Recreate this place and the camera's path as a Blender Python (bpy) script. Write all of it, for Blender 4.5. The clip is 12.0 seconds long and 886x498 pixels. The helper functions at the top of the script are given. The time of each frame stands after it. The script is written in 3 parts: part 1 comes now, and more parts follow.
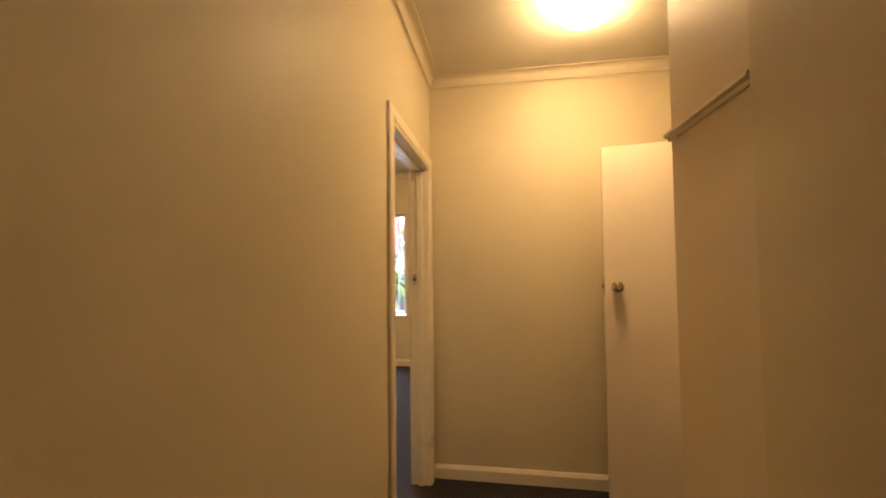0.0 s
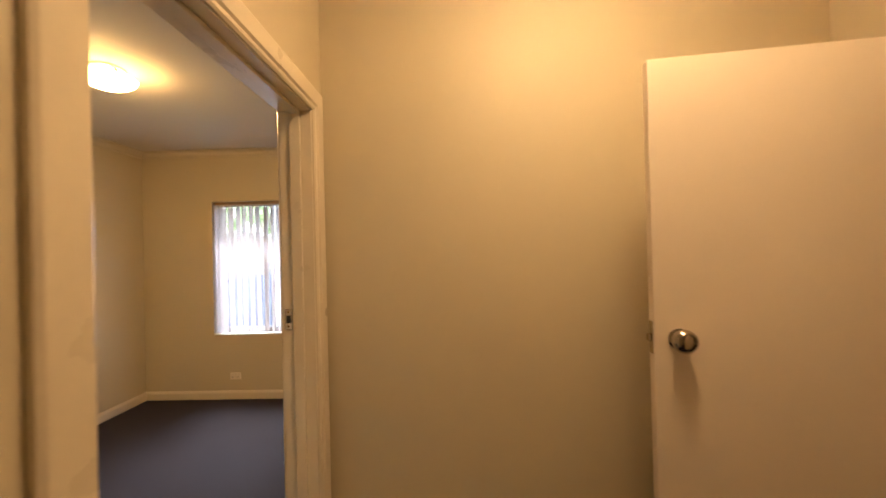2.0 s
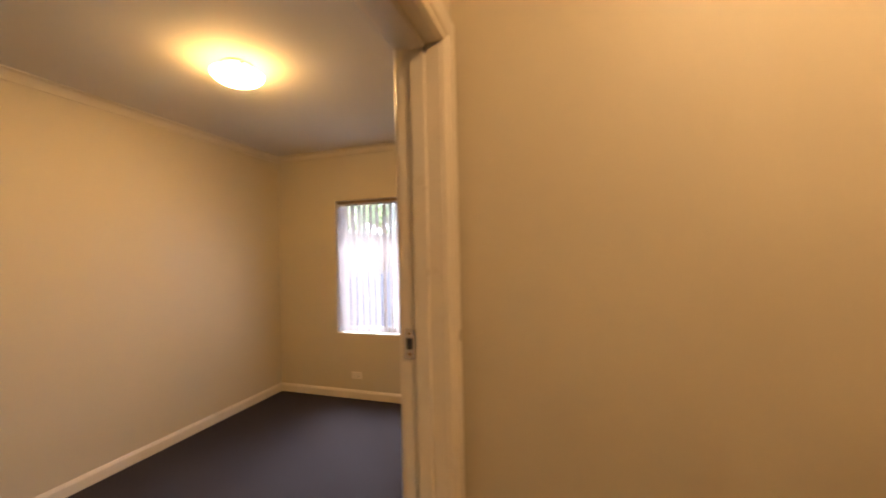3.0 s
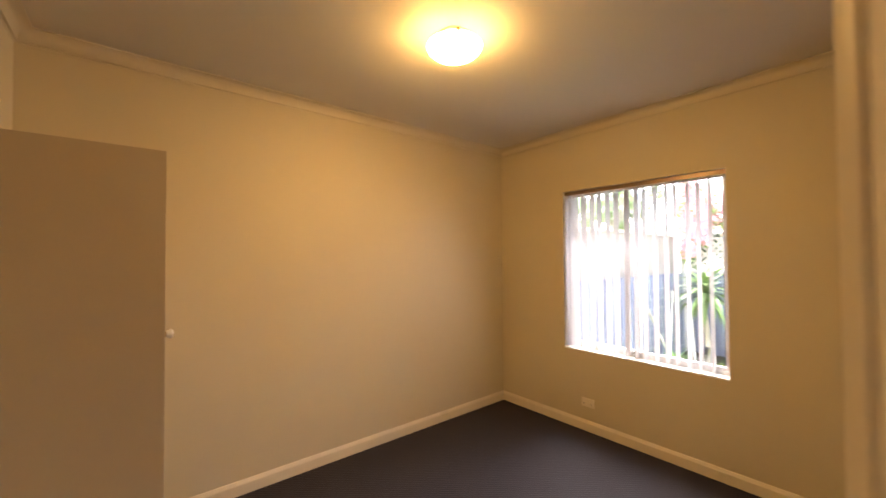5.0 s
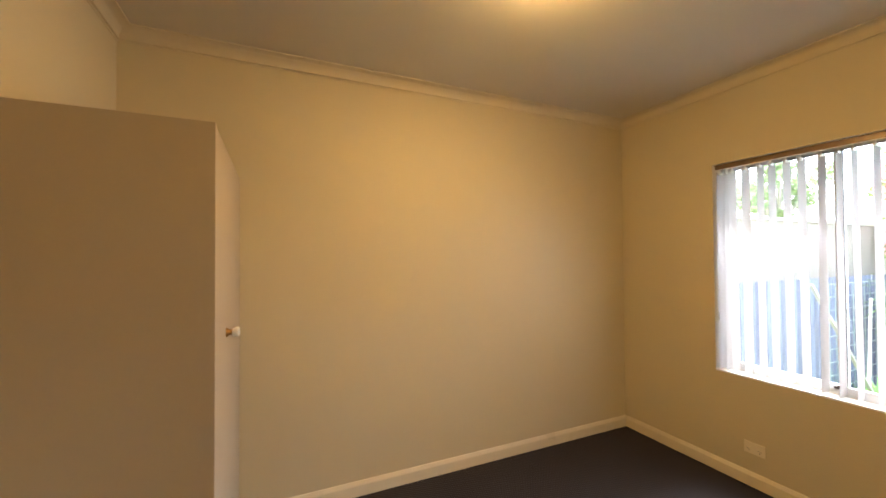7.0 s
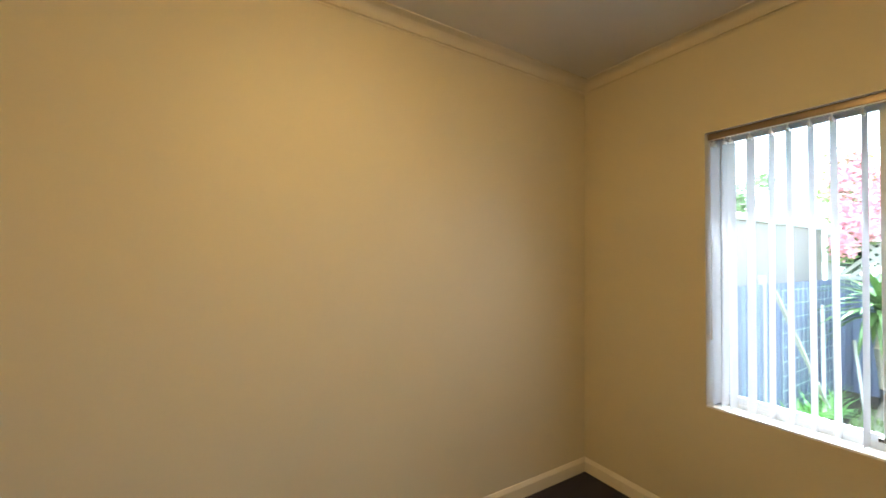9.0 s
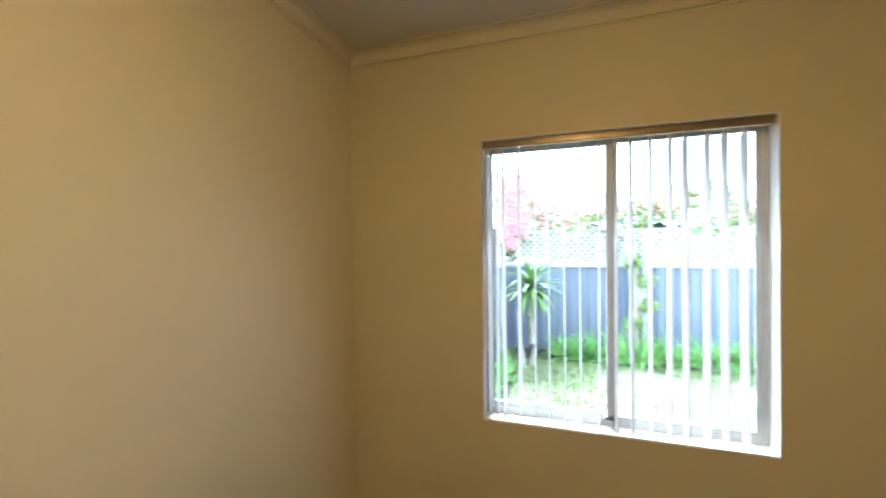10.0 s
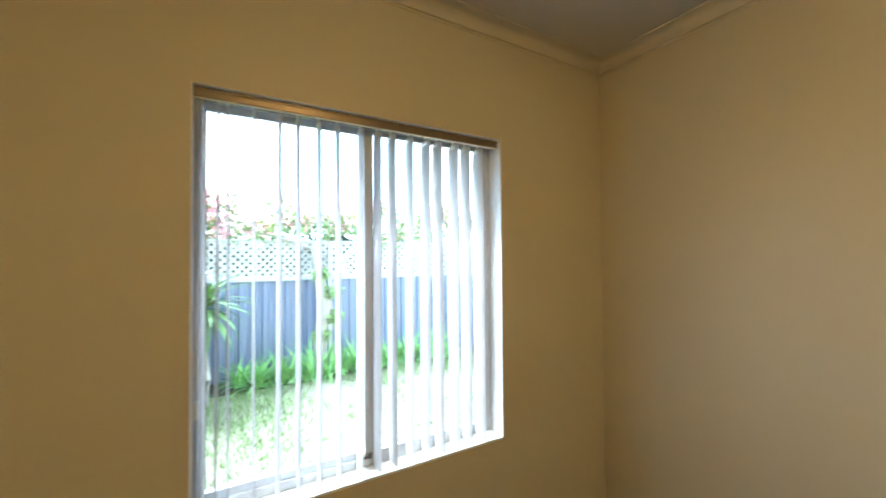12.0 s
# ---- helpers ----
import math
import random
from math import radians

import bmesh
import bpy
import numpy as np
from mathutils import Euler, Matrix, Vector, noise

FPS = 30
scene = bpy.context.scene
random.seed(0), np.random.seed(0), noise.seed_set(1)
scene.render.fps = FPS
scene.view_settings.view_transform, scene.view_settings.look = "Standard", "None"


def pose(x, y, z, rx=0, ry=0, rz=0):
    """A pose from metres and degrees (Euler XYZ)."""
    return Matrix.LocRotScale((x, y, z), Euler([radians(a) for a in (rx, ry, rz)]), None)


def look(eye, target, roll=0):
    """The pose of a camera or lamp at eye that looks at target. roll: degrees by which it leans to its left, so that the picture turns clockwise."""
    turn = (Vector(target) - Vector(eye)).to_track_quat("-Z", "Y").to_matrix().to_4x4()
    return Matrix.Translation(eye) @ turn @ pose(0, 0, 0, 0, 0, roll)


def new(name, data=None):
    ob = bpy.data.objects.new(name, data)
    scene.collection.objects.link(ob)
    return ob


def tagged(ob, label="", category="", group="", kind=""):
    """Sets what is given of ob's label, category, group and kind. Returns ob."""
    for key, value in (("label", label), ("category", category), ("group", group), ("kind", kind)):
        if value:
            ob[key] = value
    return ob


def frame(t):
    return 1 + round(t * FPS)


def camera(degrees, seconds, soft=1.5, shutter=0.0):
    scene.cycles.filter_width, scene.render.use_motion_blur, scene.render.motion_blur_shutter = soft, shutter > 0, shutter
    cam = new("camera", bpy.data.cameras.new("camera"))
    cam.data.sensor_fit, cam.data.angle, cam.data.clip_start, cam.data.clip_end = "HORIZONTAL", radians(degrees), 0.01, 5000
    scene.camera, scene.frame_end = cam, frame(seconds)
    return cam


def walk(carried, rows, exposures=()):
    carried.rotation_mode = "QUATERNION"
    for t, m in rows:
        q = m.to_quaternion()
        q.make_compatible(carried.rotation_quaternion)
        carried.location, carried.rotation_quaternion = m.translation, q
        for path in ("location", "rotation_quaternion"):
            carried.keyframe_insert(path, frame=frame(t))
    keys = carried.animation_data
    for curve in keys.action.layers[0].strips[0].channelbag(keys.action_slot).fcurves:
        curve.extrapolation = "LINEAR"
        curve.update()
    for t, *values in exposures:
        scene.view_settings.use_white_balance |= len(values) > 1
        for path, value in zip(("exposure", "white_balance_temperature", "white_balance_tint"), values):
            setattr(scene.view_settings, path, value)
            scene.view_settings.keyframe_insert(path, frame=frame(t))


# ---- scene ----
cam = camera(99.1, 12.0, soft=1.6, shutter=0.5)
PATH = [
    (0, (0.472, -2.522, 1.416), (0.168, -0.546, 1.491), -0.6),
    (0.5, (0.502, -2.288, 1.446), (0.382, -0.292, 1.513), -1.0),
    (1, (0.503, -1.985, 1.45), (0.432, 0.013, 1.504), -1.0),
    (1.5, (0.506, -1.687, 1.532), (0.456, 0.313, 1.541), -1.4),
    (2, (0.476, -1.399, 1.533), (0.431, 0.6, 1.544), -1.4),
    (2.5, (0.418, -1.174, 1.55), (0.198, 0.814, 1.561), -1.7),
    (3, (0.27, -0.952, 1.527), (-0.342, 0.952, 1.551), -1.3),
    (5, (-0.099, -0.472, 1.534), (-1.645, 0.796, 1.574), -0.4),
    (5.5, (-0.164, -0.4, 1.548), (-1.837, 0.696, 1.582), -0.4),
    (6, (-0.234, -0.31, 1.531), (-1.993, 0.641, 1.565), -0.3),
    (6.5, (-0.313, -0.254, 1.514), (-2.115, 0.614, 1.546), -0.3),
    (7, (-0.448, -0.196, 1.5), (-2.276, 0.615, 1.535), -0.4),
    (9, (-1.12, 0.407, 1.458), (-2.829, 1.444, 1.5), 0.5),
    (9.5, (-1.397, 0.518, 1.502), (-2.662, 2.066, 1.539), -0.1),
    (10, (-1.701, 0.709, 1.587), (-2.312, 2.613, 1.572), -0.6),
    (10.5, (-1.865, 0.832, 1.596), (-1.979, 2.828, 1.6), -0.5),
    (11, (-2.031, 0.95, 1.604), (-1.642, 2.911, 1.596), -0.6),
    (11.5, (-2.087, 1.098, 1.591), (-1.34, 2.953, 1.586), -0.6),
    (12, (-2.016, 1.185, 1.557), (-1.009, 2.913, 1.6), -0.4),
]
walk(cam, [(t, look(eye, target, roll)) for t, eye, target, roll in PATH],
     exposures=[(0.0, 4.72, 5850, 10), (1.5, 4.5, 5700, 13), (3.2, 4.4, 5850, 20), (4.8, 4.5, 6250, 16), (6.5, 4.6, 5950, 9), (7.2, 4.55, 5700, 5), (9.0, 4.42, 5050, -2), (12.0, 4.15, 4800, -5)])

# ---- world and sun ----
SUN_EL, SUN_AZ = radians(62), radians(-28)
world = bpy.data.worlds.new("sky")
scene.world = world
world.use_nodes = True
wn, wl = world.node_tree.nodes, world.node_tree.links
sky = wn.new("ShaderNodeTexSky")
sky.sky_type, sky.sun_disc = "NISHITA", False
sky.sun_elevation, sky.sun_rotation = SUN_EL, SUN_AZ
sky.dust_density, sky.ozone_density = 4.0, 1.0
hs = wn.new("ShaderNodeHueSaturation")
hs.inputs["Saturation"].default_value = 0.35
wl.new(sky.outputs[0], hs.inputs["Color"])
wl.new(hs.outputs[0], wn["Background"].inputs["Color"])
wn["Background"].inputs["Strength"].default_value = 0.13
sun = new("sun", bpy.data.lights.new("sun", "SUN"))
sun.data.energy, sun.data.angle, sun.data.color = 0.65, radians(35), (1, 0.95, 0.87)
sun.matrix_world = look((0, 0, 30), (30 * math.sin(SUN_AZ) * -1 / math.tan(SUN_EL), -30 * math.cos(SUN_AZ) / math.tan(SUN_EL), 0))

# daylight entering by the window
sky_in = new("window_daylight", bpy.data.lights.new("window_daylight", "AREA"))
sky_in.data.shape, sky_in.data.size, sky_in.data.size_y = "RECTANGLE", 1.2, 1.38
sky_in.data.energy, sky_in.data.color = 0.88, (1.0, 0.94, 0.97)
sky_in.data.spread = radians(135)
sky_in.matrix_world = look((-1.478, 2.815, 1.405), (-1.478, 0.815, 0.1))

HALL_LAMP, BEDROOM_LAMP = (1.0, 0.61, 0.26), (1.0, 0.55, 0.155)


# ---- materials ----
def material(name, colour, rough=0.5, metal=0.0, tint=0.06, scale=3.0, grain=120.0, bump=0.05, spec=0.5, island=False, per_object=0.0):
    """Paint, metal or leaf: slow stains and fine grain in colour, roughness and relief, in metres."""
    m = bpy.data.materials.new(name)
    m.use_nodes = True
    n, l = m.node_tree.nodes, m.node_tree.links
    p = n["Principled BSDF"]
    p.inputs["Metallic"].default_value = metal
    p.inputs["Specular IOR Level"].default_value = spec
    tc = n.new("ShaderNodeNewGeometry")
    big = n.new("ShaderNodeTexNoise")
    big.inputs["Scale"].default_value, big.inputs["Detail"].default_value = scale, 5
    fine = n.new("ShaderNodeTexNoise")
    fine.inputs["Scale"].default_value, fine.inputs["Detail"].default_value = grain, 3
    for node in (big, fine):
        l.new(tc.outputs["Position"], node.inputs["Vector"])
    add = n.new("ShaderNodeMath")
    add.operation = "MULTIPLY_ADD"
    add.inputs[1].default_value = 0.35
    l.new(fine.outputs["Fac"], add.inputs[0])
    l.new(big.outputs["Fac"], add.inputs[2])
    last = add.outputs[0]
    if island or per_object:
        r = n.new("ShaderNodeObjectInfo") if per_object else tc
        ma = n.new("ShaderNodeMath")
        ma.operation = "MULTIPLY_ADD"
        ma.inputs[1].default_value = per_object or 0.8
        l.new(r.outputs["Random" if per_object else "Random Per Island"], ma.inputs[0])
        l.new(last, ma.inputs[2])
        last = ma.outputs[0]
    ramp = n.new("ShaderNodeMapRange")
    ramp.inputs["From Min"].default_value, ramp.inputs["From Max"].default_value = 0.3, 1.1
    ramp.inputs["To Min"].default_value, ramp.inputs["To Max"].default_value = 1 - tint, 1 + tint
    l.new(last, ramp.inputs["Value"])
    mul = n.new("ShaderNodeMix")
    mul.data_type, mul.blend_type = "RGBA", "MULTIPLY"
    mul.inputs["Factor"].default_value = 1
    mul.inputs["A"].default_value = (*colour, 1)
    l.new(ramp.outputs[0], mul.inputs["B"])
    l.new(mul.outputs["Result"], p.inputs["Base Color"])
    rr = n.new("ShaderNodeMapRange")
    rr.inputs["From Min"].default_value, rr.inputs["From Max"].default_value = 0.3, 0.8
    rr.inputs["To Min"].default_value, rr.inputs["To Max"].default_value = max(rough - 0.06, 0.02), min(rough + 0.08, 1)
    l.new(big.outputs["Fac"], rr.inputs["Value"])
    l.new(rr.outputs[0], p.inputs["Roughness"])
    if bump:
        b = n.new("ShaderNodeBump")
        b.inputs["Strength"].default_value, b.inputs["Distance"].default_value = bump, 0.004
        l.new(fine.outputs["Fac"], b.inputs["Height"])
        l.new(b.outputs[0], p.inputs["Normal"])
    return m


def carpet_material():
    """Charcoal loop carpet: small ribs on the slant, with flecks."""
    m = material("carpet_charcoal", (0.032, 0.027, 0.031), 0.9, tint=0.25, scale=2.0, grain=400, bump=0.0, spec=0.25)
    n, l = m.node_tree.nodes, m.node_tree.links
    p = n["Principled BSDF"]
    geo = n.new("ShaderNodeNewGeometry")
    rot = n.new("ShaderNodeMapping")
    rot.inputs["Rotation"].default_value = (0, 0, radians(38))
    l.new(geo.outputs["Position"], rot.inputs["Vector"])
    waves = []
    for axis in ("X", "Y"):
        w = n.new("ShaderNodeTexWave")
        w.bands_direction = axis
        w.inputs["Scale"].default_value = 15 if axis == "X" else 30
        w.inputs["Distortion"].default_value, w.inputs["Detail"].default_value = 0.5, 1
        l.new(rot.outputs[0], w.inputs["Vector"])
        waves.append(w)
    mul = n.new("ShaderNodeMath")
    mul.operation = "MULTIPLY"
    l.new(waves[0].outputs["Fac"], mul.inputs[0])
    l.new(waves[1].outputs["Fac"], mul.inputs[1])
    mix = n.new("ShaderNodeMix")
    mix.data_type = "RGBA"
    mix.inputs["A"].default_value, mix.inputs["B"].default_value = (0.016, 0.0138, 0.0165, 1), (0.066, 0.058, 0.066, 1)
    l.new(mul.outputs[0], mix.inputs["Factor"])
    l.new(mix.outputs["Result"], p.inputs["Base Color"])
    b = n.new("ShaderNodeBump")
    b.inputs["Strength"].default_value, b.inputs["Distance"].default_value = 0.35, 0.004
    l.new(mul.outputs[0], b.inputs["Height"])
    l.new(b.outputs[0], p.inputs["Normal"])
    return m


def glow_material(name, colour, strength):
    m = bpy.data.materials.new(name)
    m.use_nodes = True
    p = m.node_tree.nodes["Principled BSDF"]
    p.inputs["Base Color"].default_value = (0.85, 0.82, 0.75, 1)
    p.inputs["Roughness"].default_value = 0.35
    p.inputs["Emission Color"].default_value = (*colour, 1)
    p.inputs["Emission Strength"].default_value = strength
    return m


def glass_material():
    m = bpy.data.materials.new("window_glass")
    m.use_nodes = True
    n, l = m.node_tree.nodes, m.node_tree.links
    n.remove(n["Principled BSDF"])
    clear, gloss, mix, fres = (n.new("ShaderNode" + k) for k in ("BsdfTransparent", "BsdfGlossy", "MixShader", "Fresnel"))
    clear.inputs[0].default_value = (0.94, 0.96, 0.95, 1)
    gloss.inputs["Roughness"].default_value = 0.02
    fres.inputs["IOR"].default_value = 1.35
    l.new(fres.outputs[0], mix.inputs[0])
    l.new(clear.outputs[0], mix.inputs[1])
    l.new(gloss.outputs[0], mix.inputs[2])
    l.new(mix.outputs[0], n["Material Output"].inputs["Surface"])
    return m


def fabric_material():
    """White blind fabric that lets some daylight through."""
    m = material("blind_fabric", (0.6, 0.565, 0.545), 0.8, tint=0.05, scale=8, grain=500, bump=0.15, spec=0.2)
    n, l = m.node_tree.nodes, m.node_tree.links
    p = n["Principled BSDF"]
    tr, mix = n.new("ShaderNodeBsdfTranslucent"), n.new("ShaderNodeMixShader")
    tr.inputs[0].default_value = (0.8, 0.76, 0.74, 1)
    mix.inputs[0].default_value = 0.2
    l.new(p.outputs[0], mix.inputs[1])
    l.new(tr.outputs[0], mix.inputs[2])
    l.new(mix.outputs[0], n["Material Output"].inputs["Surface"])
    return m


WALL = material("wall_paint_cream", (0.62, 0.545, 0.375), 0.55, tint=0.035, scale=1.6, grain=220, bump=0.06, spec=0.35)
CEIL = material("ceiling_paint", (0.6, 0.56, 0.48), 0.8, tint=0.03, scale=1.2, grain=160, bump=0.05, spec=0.2)
TRIM = material("trim_gloss_cream", (0.74, 0.66, 0.5), 0.32, tint=0.05, scale=5, grain=90, bump=0.03)
DOOR = material("door_paint_cream", (0.8, 0.71, 0.58), 0.38, tint=0.04, scale=2.5, grain=140, bump=0.04)
CUPB = material("cupboard_paint_beige", (0.66, 0.56, 0.42), 0.45, tint=0.05, scale=2.0, grain=140, bump=0.04)
# cream wardrobe paint, its colour lowered to carry the side panel's dim light
ROBE = material("wardrobe_cream_shaded", (0.42, 0.35, 0.25), 0.5, tint=0.04, scale=2.0, grain=140, bump=0.04)
CARPET = carpet_material()
CHROME = material("satin_nickel", (0.5, 0.44, 0.36), 0.14, metal=1.0, tint=0.08, scale=30, grain=300, bump=0.02)
BRASS = material("aged_brass", (0.35, 0.22, 0.08), 0.35, metal=1.0, tint=0.2, scale=40, grain=300, bump=0.05)
DARK = material("dark_recess", (0.02, 0.018, 0.016), 0.8)
PLASTIC = material("switch_plastic", (0.87, 0.85, 0.8), 0.35, tint=0.03, grain=200, bump=0.02)
OUTLET = material("outlet_plastic_cream", (0.78, 0.71, 0.57), 0.4, tint=0.04, grain=200, bump=0.02)
CORN = material("cornice_paint_cream", (0.64, 0.57, 0.42), 0.7, tint=0.03, scale=2, grain=160, bump=0.05, spec=0.25)
ALU = material("window_aluminium", (0.62, 0.62, 0.63), 0.4, metal=0.05, tint=0.08, scale=12, grain=200, bump=0.03)
RAIL = material("blind_rail_bronze", (0.25, 0.185, 0.12), 0.35, metal=0.5, tint=0.1, scale=15, grain=200, bump=0.03)
REVEAL = material("reveal_white", (0.88, 0.87, 0.85), 0.5, tint=0.04, scale=6, grain=200, bump=0.04)
VANE = fabric_material()
GLASS = glass_material()
RENDERED = material("outer_brick", (0.36, 0.25, 0.18), 0.9, tint=0.2, scale=4, grain=80, bump=0.2)
FENCE = material("fence_blue_grey", (0.17, 0.185, 0.275), 0.45, tint=0.12, scale=1.5, grain=60, bump=0.04, per_object=0.3)
WHITE = material("outdoor_white", (0.48, 0.46, 0.43), 0.6, tint=0.12, scale=4, grain=80, bump=0.06, per_object=0.2)
LATT = material("lattice_timber", (0.44, 0.41, 0.37), 0.75, tint=0.2, scale=6, grain=120, bump=0.1, per_object=0.4)
BEIGE = material("neighbour_render", (0.24, 0.21, 0.19), 0.85, tint=0.1, scale=2, grain=60, bump=0.15)
SOIL = material("garden_soil", (0.06, 0.045, 0.03), 0.95, tint=0.4, scale=8, grain=60, bump=0.5)
LAWN = material("lawn_ground", (0.25, 0.235, 0.15), 0.95, tint=0.45, scale=1.3, grain=35, bump=0.6)
BLADE = material("grass_blade", (0.16, 0.21, 0.07), 0.6, tint=0.5, scale=1.5, grain=20, bump=0, island=True)
LEAF = material("creeper_leaf", (0.18, 0.25, 0.08), 0.5, tint=0.5, scale=3, grain=20, bump=0, island=True)
# creeper leaf with the shade behind the lattice put into its colour
SHADED_LEAF = material("shaded_creeper_leaf", (0.035, 0.055, 0.025), 0.5, tint=0.4, scale=3, grain=20, bump=0, island=True)
PINK = material("pink_bract", (0.72, 0.36, 0.4), 0.6, tint=0.35, scale=3, grain=20, bump=0, island=True)
STRAP = material("strap_leaf", (0.22, 0.38, 0.1), 0.4, tint=0.4, scale=6, grain=20, bump=0, island=True)
YUCCA = material("yucca_leaf", (0.13, 0.2, 0.06), 0.4, tint=0.35, scale=6, grain=20, bump=0, per_object=0.8)
BARK = material("pale_bark", (0.36, 0.32, 0.27), 0.9, tint=0.35, scale=8, grain=50, bump=0.6)
TREE = material("tree_leaf", (0.2, 0.25, 0.12), 0.55, tint=0.5, scale=1, grain=10, bump=0, island=True)
WIRE = material("mesh_wire", (0.45, 0.52, 0.52), 0.4, metal=0.6, tint=0.1)


# ---- mesh helpers ----
def box(bm, a, b, bevel=0.0, m=None):
    """A box between two corners, with rounded edges."""
    v = [bm.verts.new((x, y, z)) for x in (a[0], b[0]) for y in (a[1], b[1]) for z in (a[2], b[2])]
    f = [bm.faces.new([v[i] for i in q]) for q in ((0, 1, 3, 2), (4, 6, 7, 5), (0, 4, 5, 1), (2, 3, 7, 6), (0, 2, 6, 4), (1, 5, 7, 3))]
    if m is not None:
        bmesh.ops.transform(bm, matrix=m, verts=v)
    if bevel:
        edges = list({e for q in f for e in q.edges})
        bmesh.ops.bevel(bm, geom=edges, offset=bevel, segments=2, profile=0.5, affect="EDGES", clamp_overlap=True)
    return v


def lathe(bm, profile, m, steps=28):
    """Turns (radius, height) pairs about the z axis of m."""
    rings = []
    for r, h in profile:
        if r < 1e-5:
            rings.append([bm.verts.new(m @ Vector((0, 0, h)))])
        else:
            rings.append([bm.verts.new(m @ Vector((r * math.cos(k * math.tau / steps), r * math.sin(k * math.tau / steps), h))) for k in range(steps)])
    for p, q in zip(rings, rings[1:]):
        for k in range(steps):
            j = (k + 1) % steps
            face = [p[k % len(p)], p[j % len(p)], q[j % len(q)], q[k % len(q)]]
            face = list(dict.fromkeys(face))
            if len(face) > 2:
                bm.faces.new(face)


def tube(bm, points, radii, sides=8):
    """A tapered round bar along points."""
    rings = []
    for i, p in enumerate(points):
        a, b = Vector(points[max(i - 1, 0)]), Vector(points[min(i + 1, len(points) - 1)])
        q = (b - a).to_track_quat("Z", "Y").to_matrix()
        rings.append([bm.verts.new(Vector(p) + q @ Vector((radii[i] * math.cos(k * math.tau / sides), radii[i] * math.sin(k * math.tau / sides), 0))) for k in range(sides)])
    for p, q in zip(rings, rings[1:]):
        for k in range(sides):
            bm.faces.new((p[k], p[(k + 1) % sides], q[(k + 1) % sides], q[k]))
    bm.faces.new(rings[0][::-1])
    bm.faces.new(rings[-1])


def sweep(bm, profile, path, closed):
    """Runs a profile of (inward, up) pairs along a plan line with mitred corners; inward is to the left of the line."""
    n = len(path)
    rows = []
    for i, p in enumerate(path):
        p = Vector(p)
        din = (p - Vector(path[i - 1])).normalized() if closed or i else None
        dout = (Vector(path[(i + 1) % n]) - p).normalized() if closed or i < n - 1 else None
        din, dout = din or dout, dout or din
        n1, n2 = Vector((-din.y, din.x)), Vector((-dout.y, dout.x))
        mitre = n1 + n2
        mitre = mitre / max(mitre.dot(n1), 1e-6)
        rows.append([bm.verts.new((p.x + mitre.x * u, p.y + mitre.y * u, w)) for u, w in profile])
    k = len(profile)
    for i in range(n if closed else n - 1):
        a, b = rows[i], rows[(i + 1) % n]
        for j in range(k):
            bm.faces.new((a[j], b[j], b[(j + 1) % k], a[(j + 1) % k]))
    if not closed:
        bm.faces.new(rows[0][::-1])
        bm.faces.new(rows[-1])


def mesh(bm, name, mat, smooth=False):
    bmesh.ops.recalc_face_normals(bm, faces=bm.faces)
    me = bpy.data.meshes.new(name)
    bm.to_mesh(me)
    bm.free()
    me.materials.append(mat)
    if smooth:
        me.polygons.foreach_set("use_smooth", [True] * len(me.polygons))
        me.set_sharp_from_angle(angle=radians(40))
    return me


def part(name, bm, mat, parent, label="", smooth=False):
    ob = new(name, mesh(bm, name, mat, smooth))
    ob.parent = parent
    return tagged(ob, label)


def thing(name, label, category, at=(0, 0, 0), kind="", group=""):
    ob = new(name)
    ob.location = at
    ob.empty_display_size = 0.1
    return tagged(ob, label, category, group, kind)


def struct(name, bm, mat, label, category, smooth=False):
    return tagged(new(name, mesh(bm, name, mat, smooth)), label, category, kind="structure")


def boxes(*pairs, bevel=0.0):
    bm = bmesh.new()
    for a, b in pairs:
        box(bm, a, b, bevel)
    return bm


# ---- plan, in metres ----
CEILING, CORNICE = 2.672, 2.606
WEST, EAST, SOUTH, NORTH = -2.86, -0.11, -0.936, 2.62       # bedroom, inner faces
OUT_Y = 2.84                                                 # outer face of the window wall
HALL_E, HALL_S = 1.87, -4.2                                 # hall: west face at 0, end wall at 0
CUP_X, CUP_Y, NEAR_Y = 0.938, -1.416, -1.77                  # hall cupboard front and ends
DOOR_S, DOOR_N, DOOR_H = -0.91, -0.106, 2.03                # bedroom doorway
RD_N, RD_S = -0.46, -1.335                                   # hall side doorway
WIN_L, WIN_R, WIN_B, WIN_T = -2.105, -0.851, 0.686, 2.125
GROUND = -0.35

# ---- structure ----
J = 0.016
struct("floor", boxes(((WEST - 0.23, HALL_S - 0.3, GROUND + 0.004), (4.59, OUT_Y - 0.02, 0))), CARPET, "dark charcoal ribbed loop-pile carpet", "floor")
struct("ceiling", boxes(((WEST - 0.24, HALL_S - 0.34, CEILING), (4.84, OUT_Y, CEILING + 0.15))), CEIL, "flat off-white painted plaster ceiling", "ceiling")
struct("wall_east", boxes(
    ((EAST, HALL_S, 0), (0, DOOR_S - J, CEILING)), ((EAST, DOOR_S - J, DOOR_H + J), (0, DOOR_N + J, CEILING)),
    ((EAST, DOOR_N + J, 0), (0, NORTH, CEILING))), WALL, "smooth cream painted wall with a doorway between hall and bedroom", "wall")
struct("wall_west", boxes(((WEST - 0.24, HALL_S - 0.34, GROUND - 0.1), (WEST, NORTH, CEILING))), WALL, "smooth cream painted long bedroom wall", "wall")
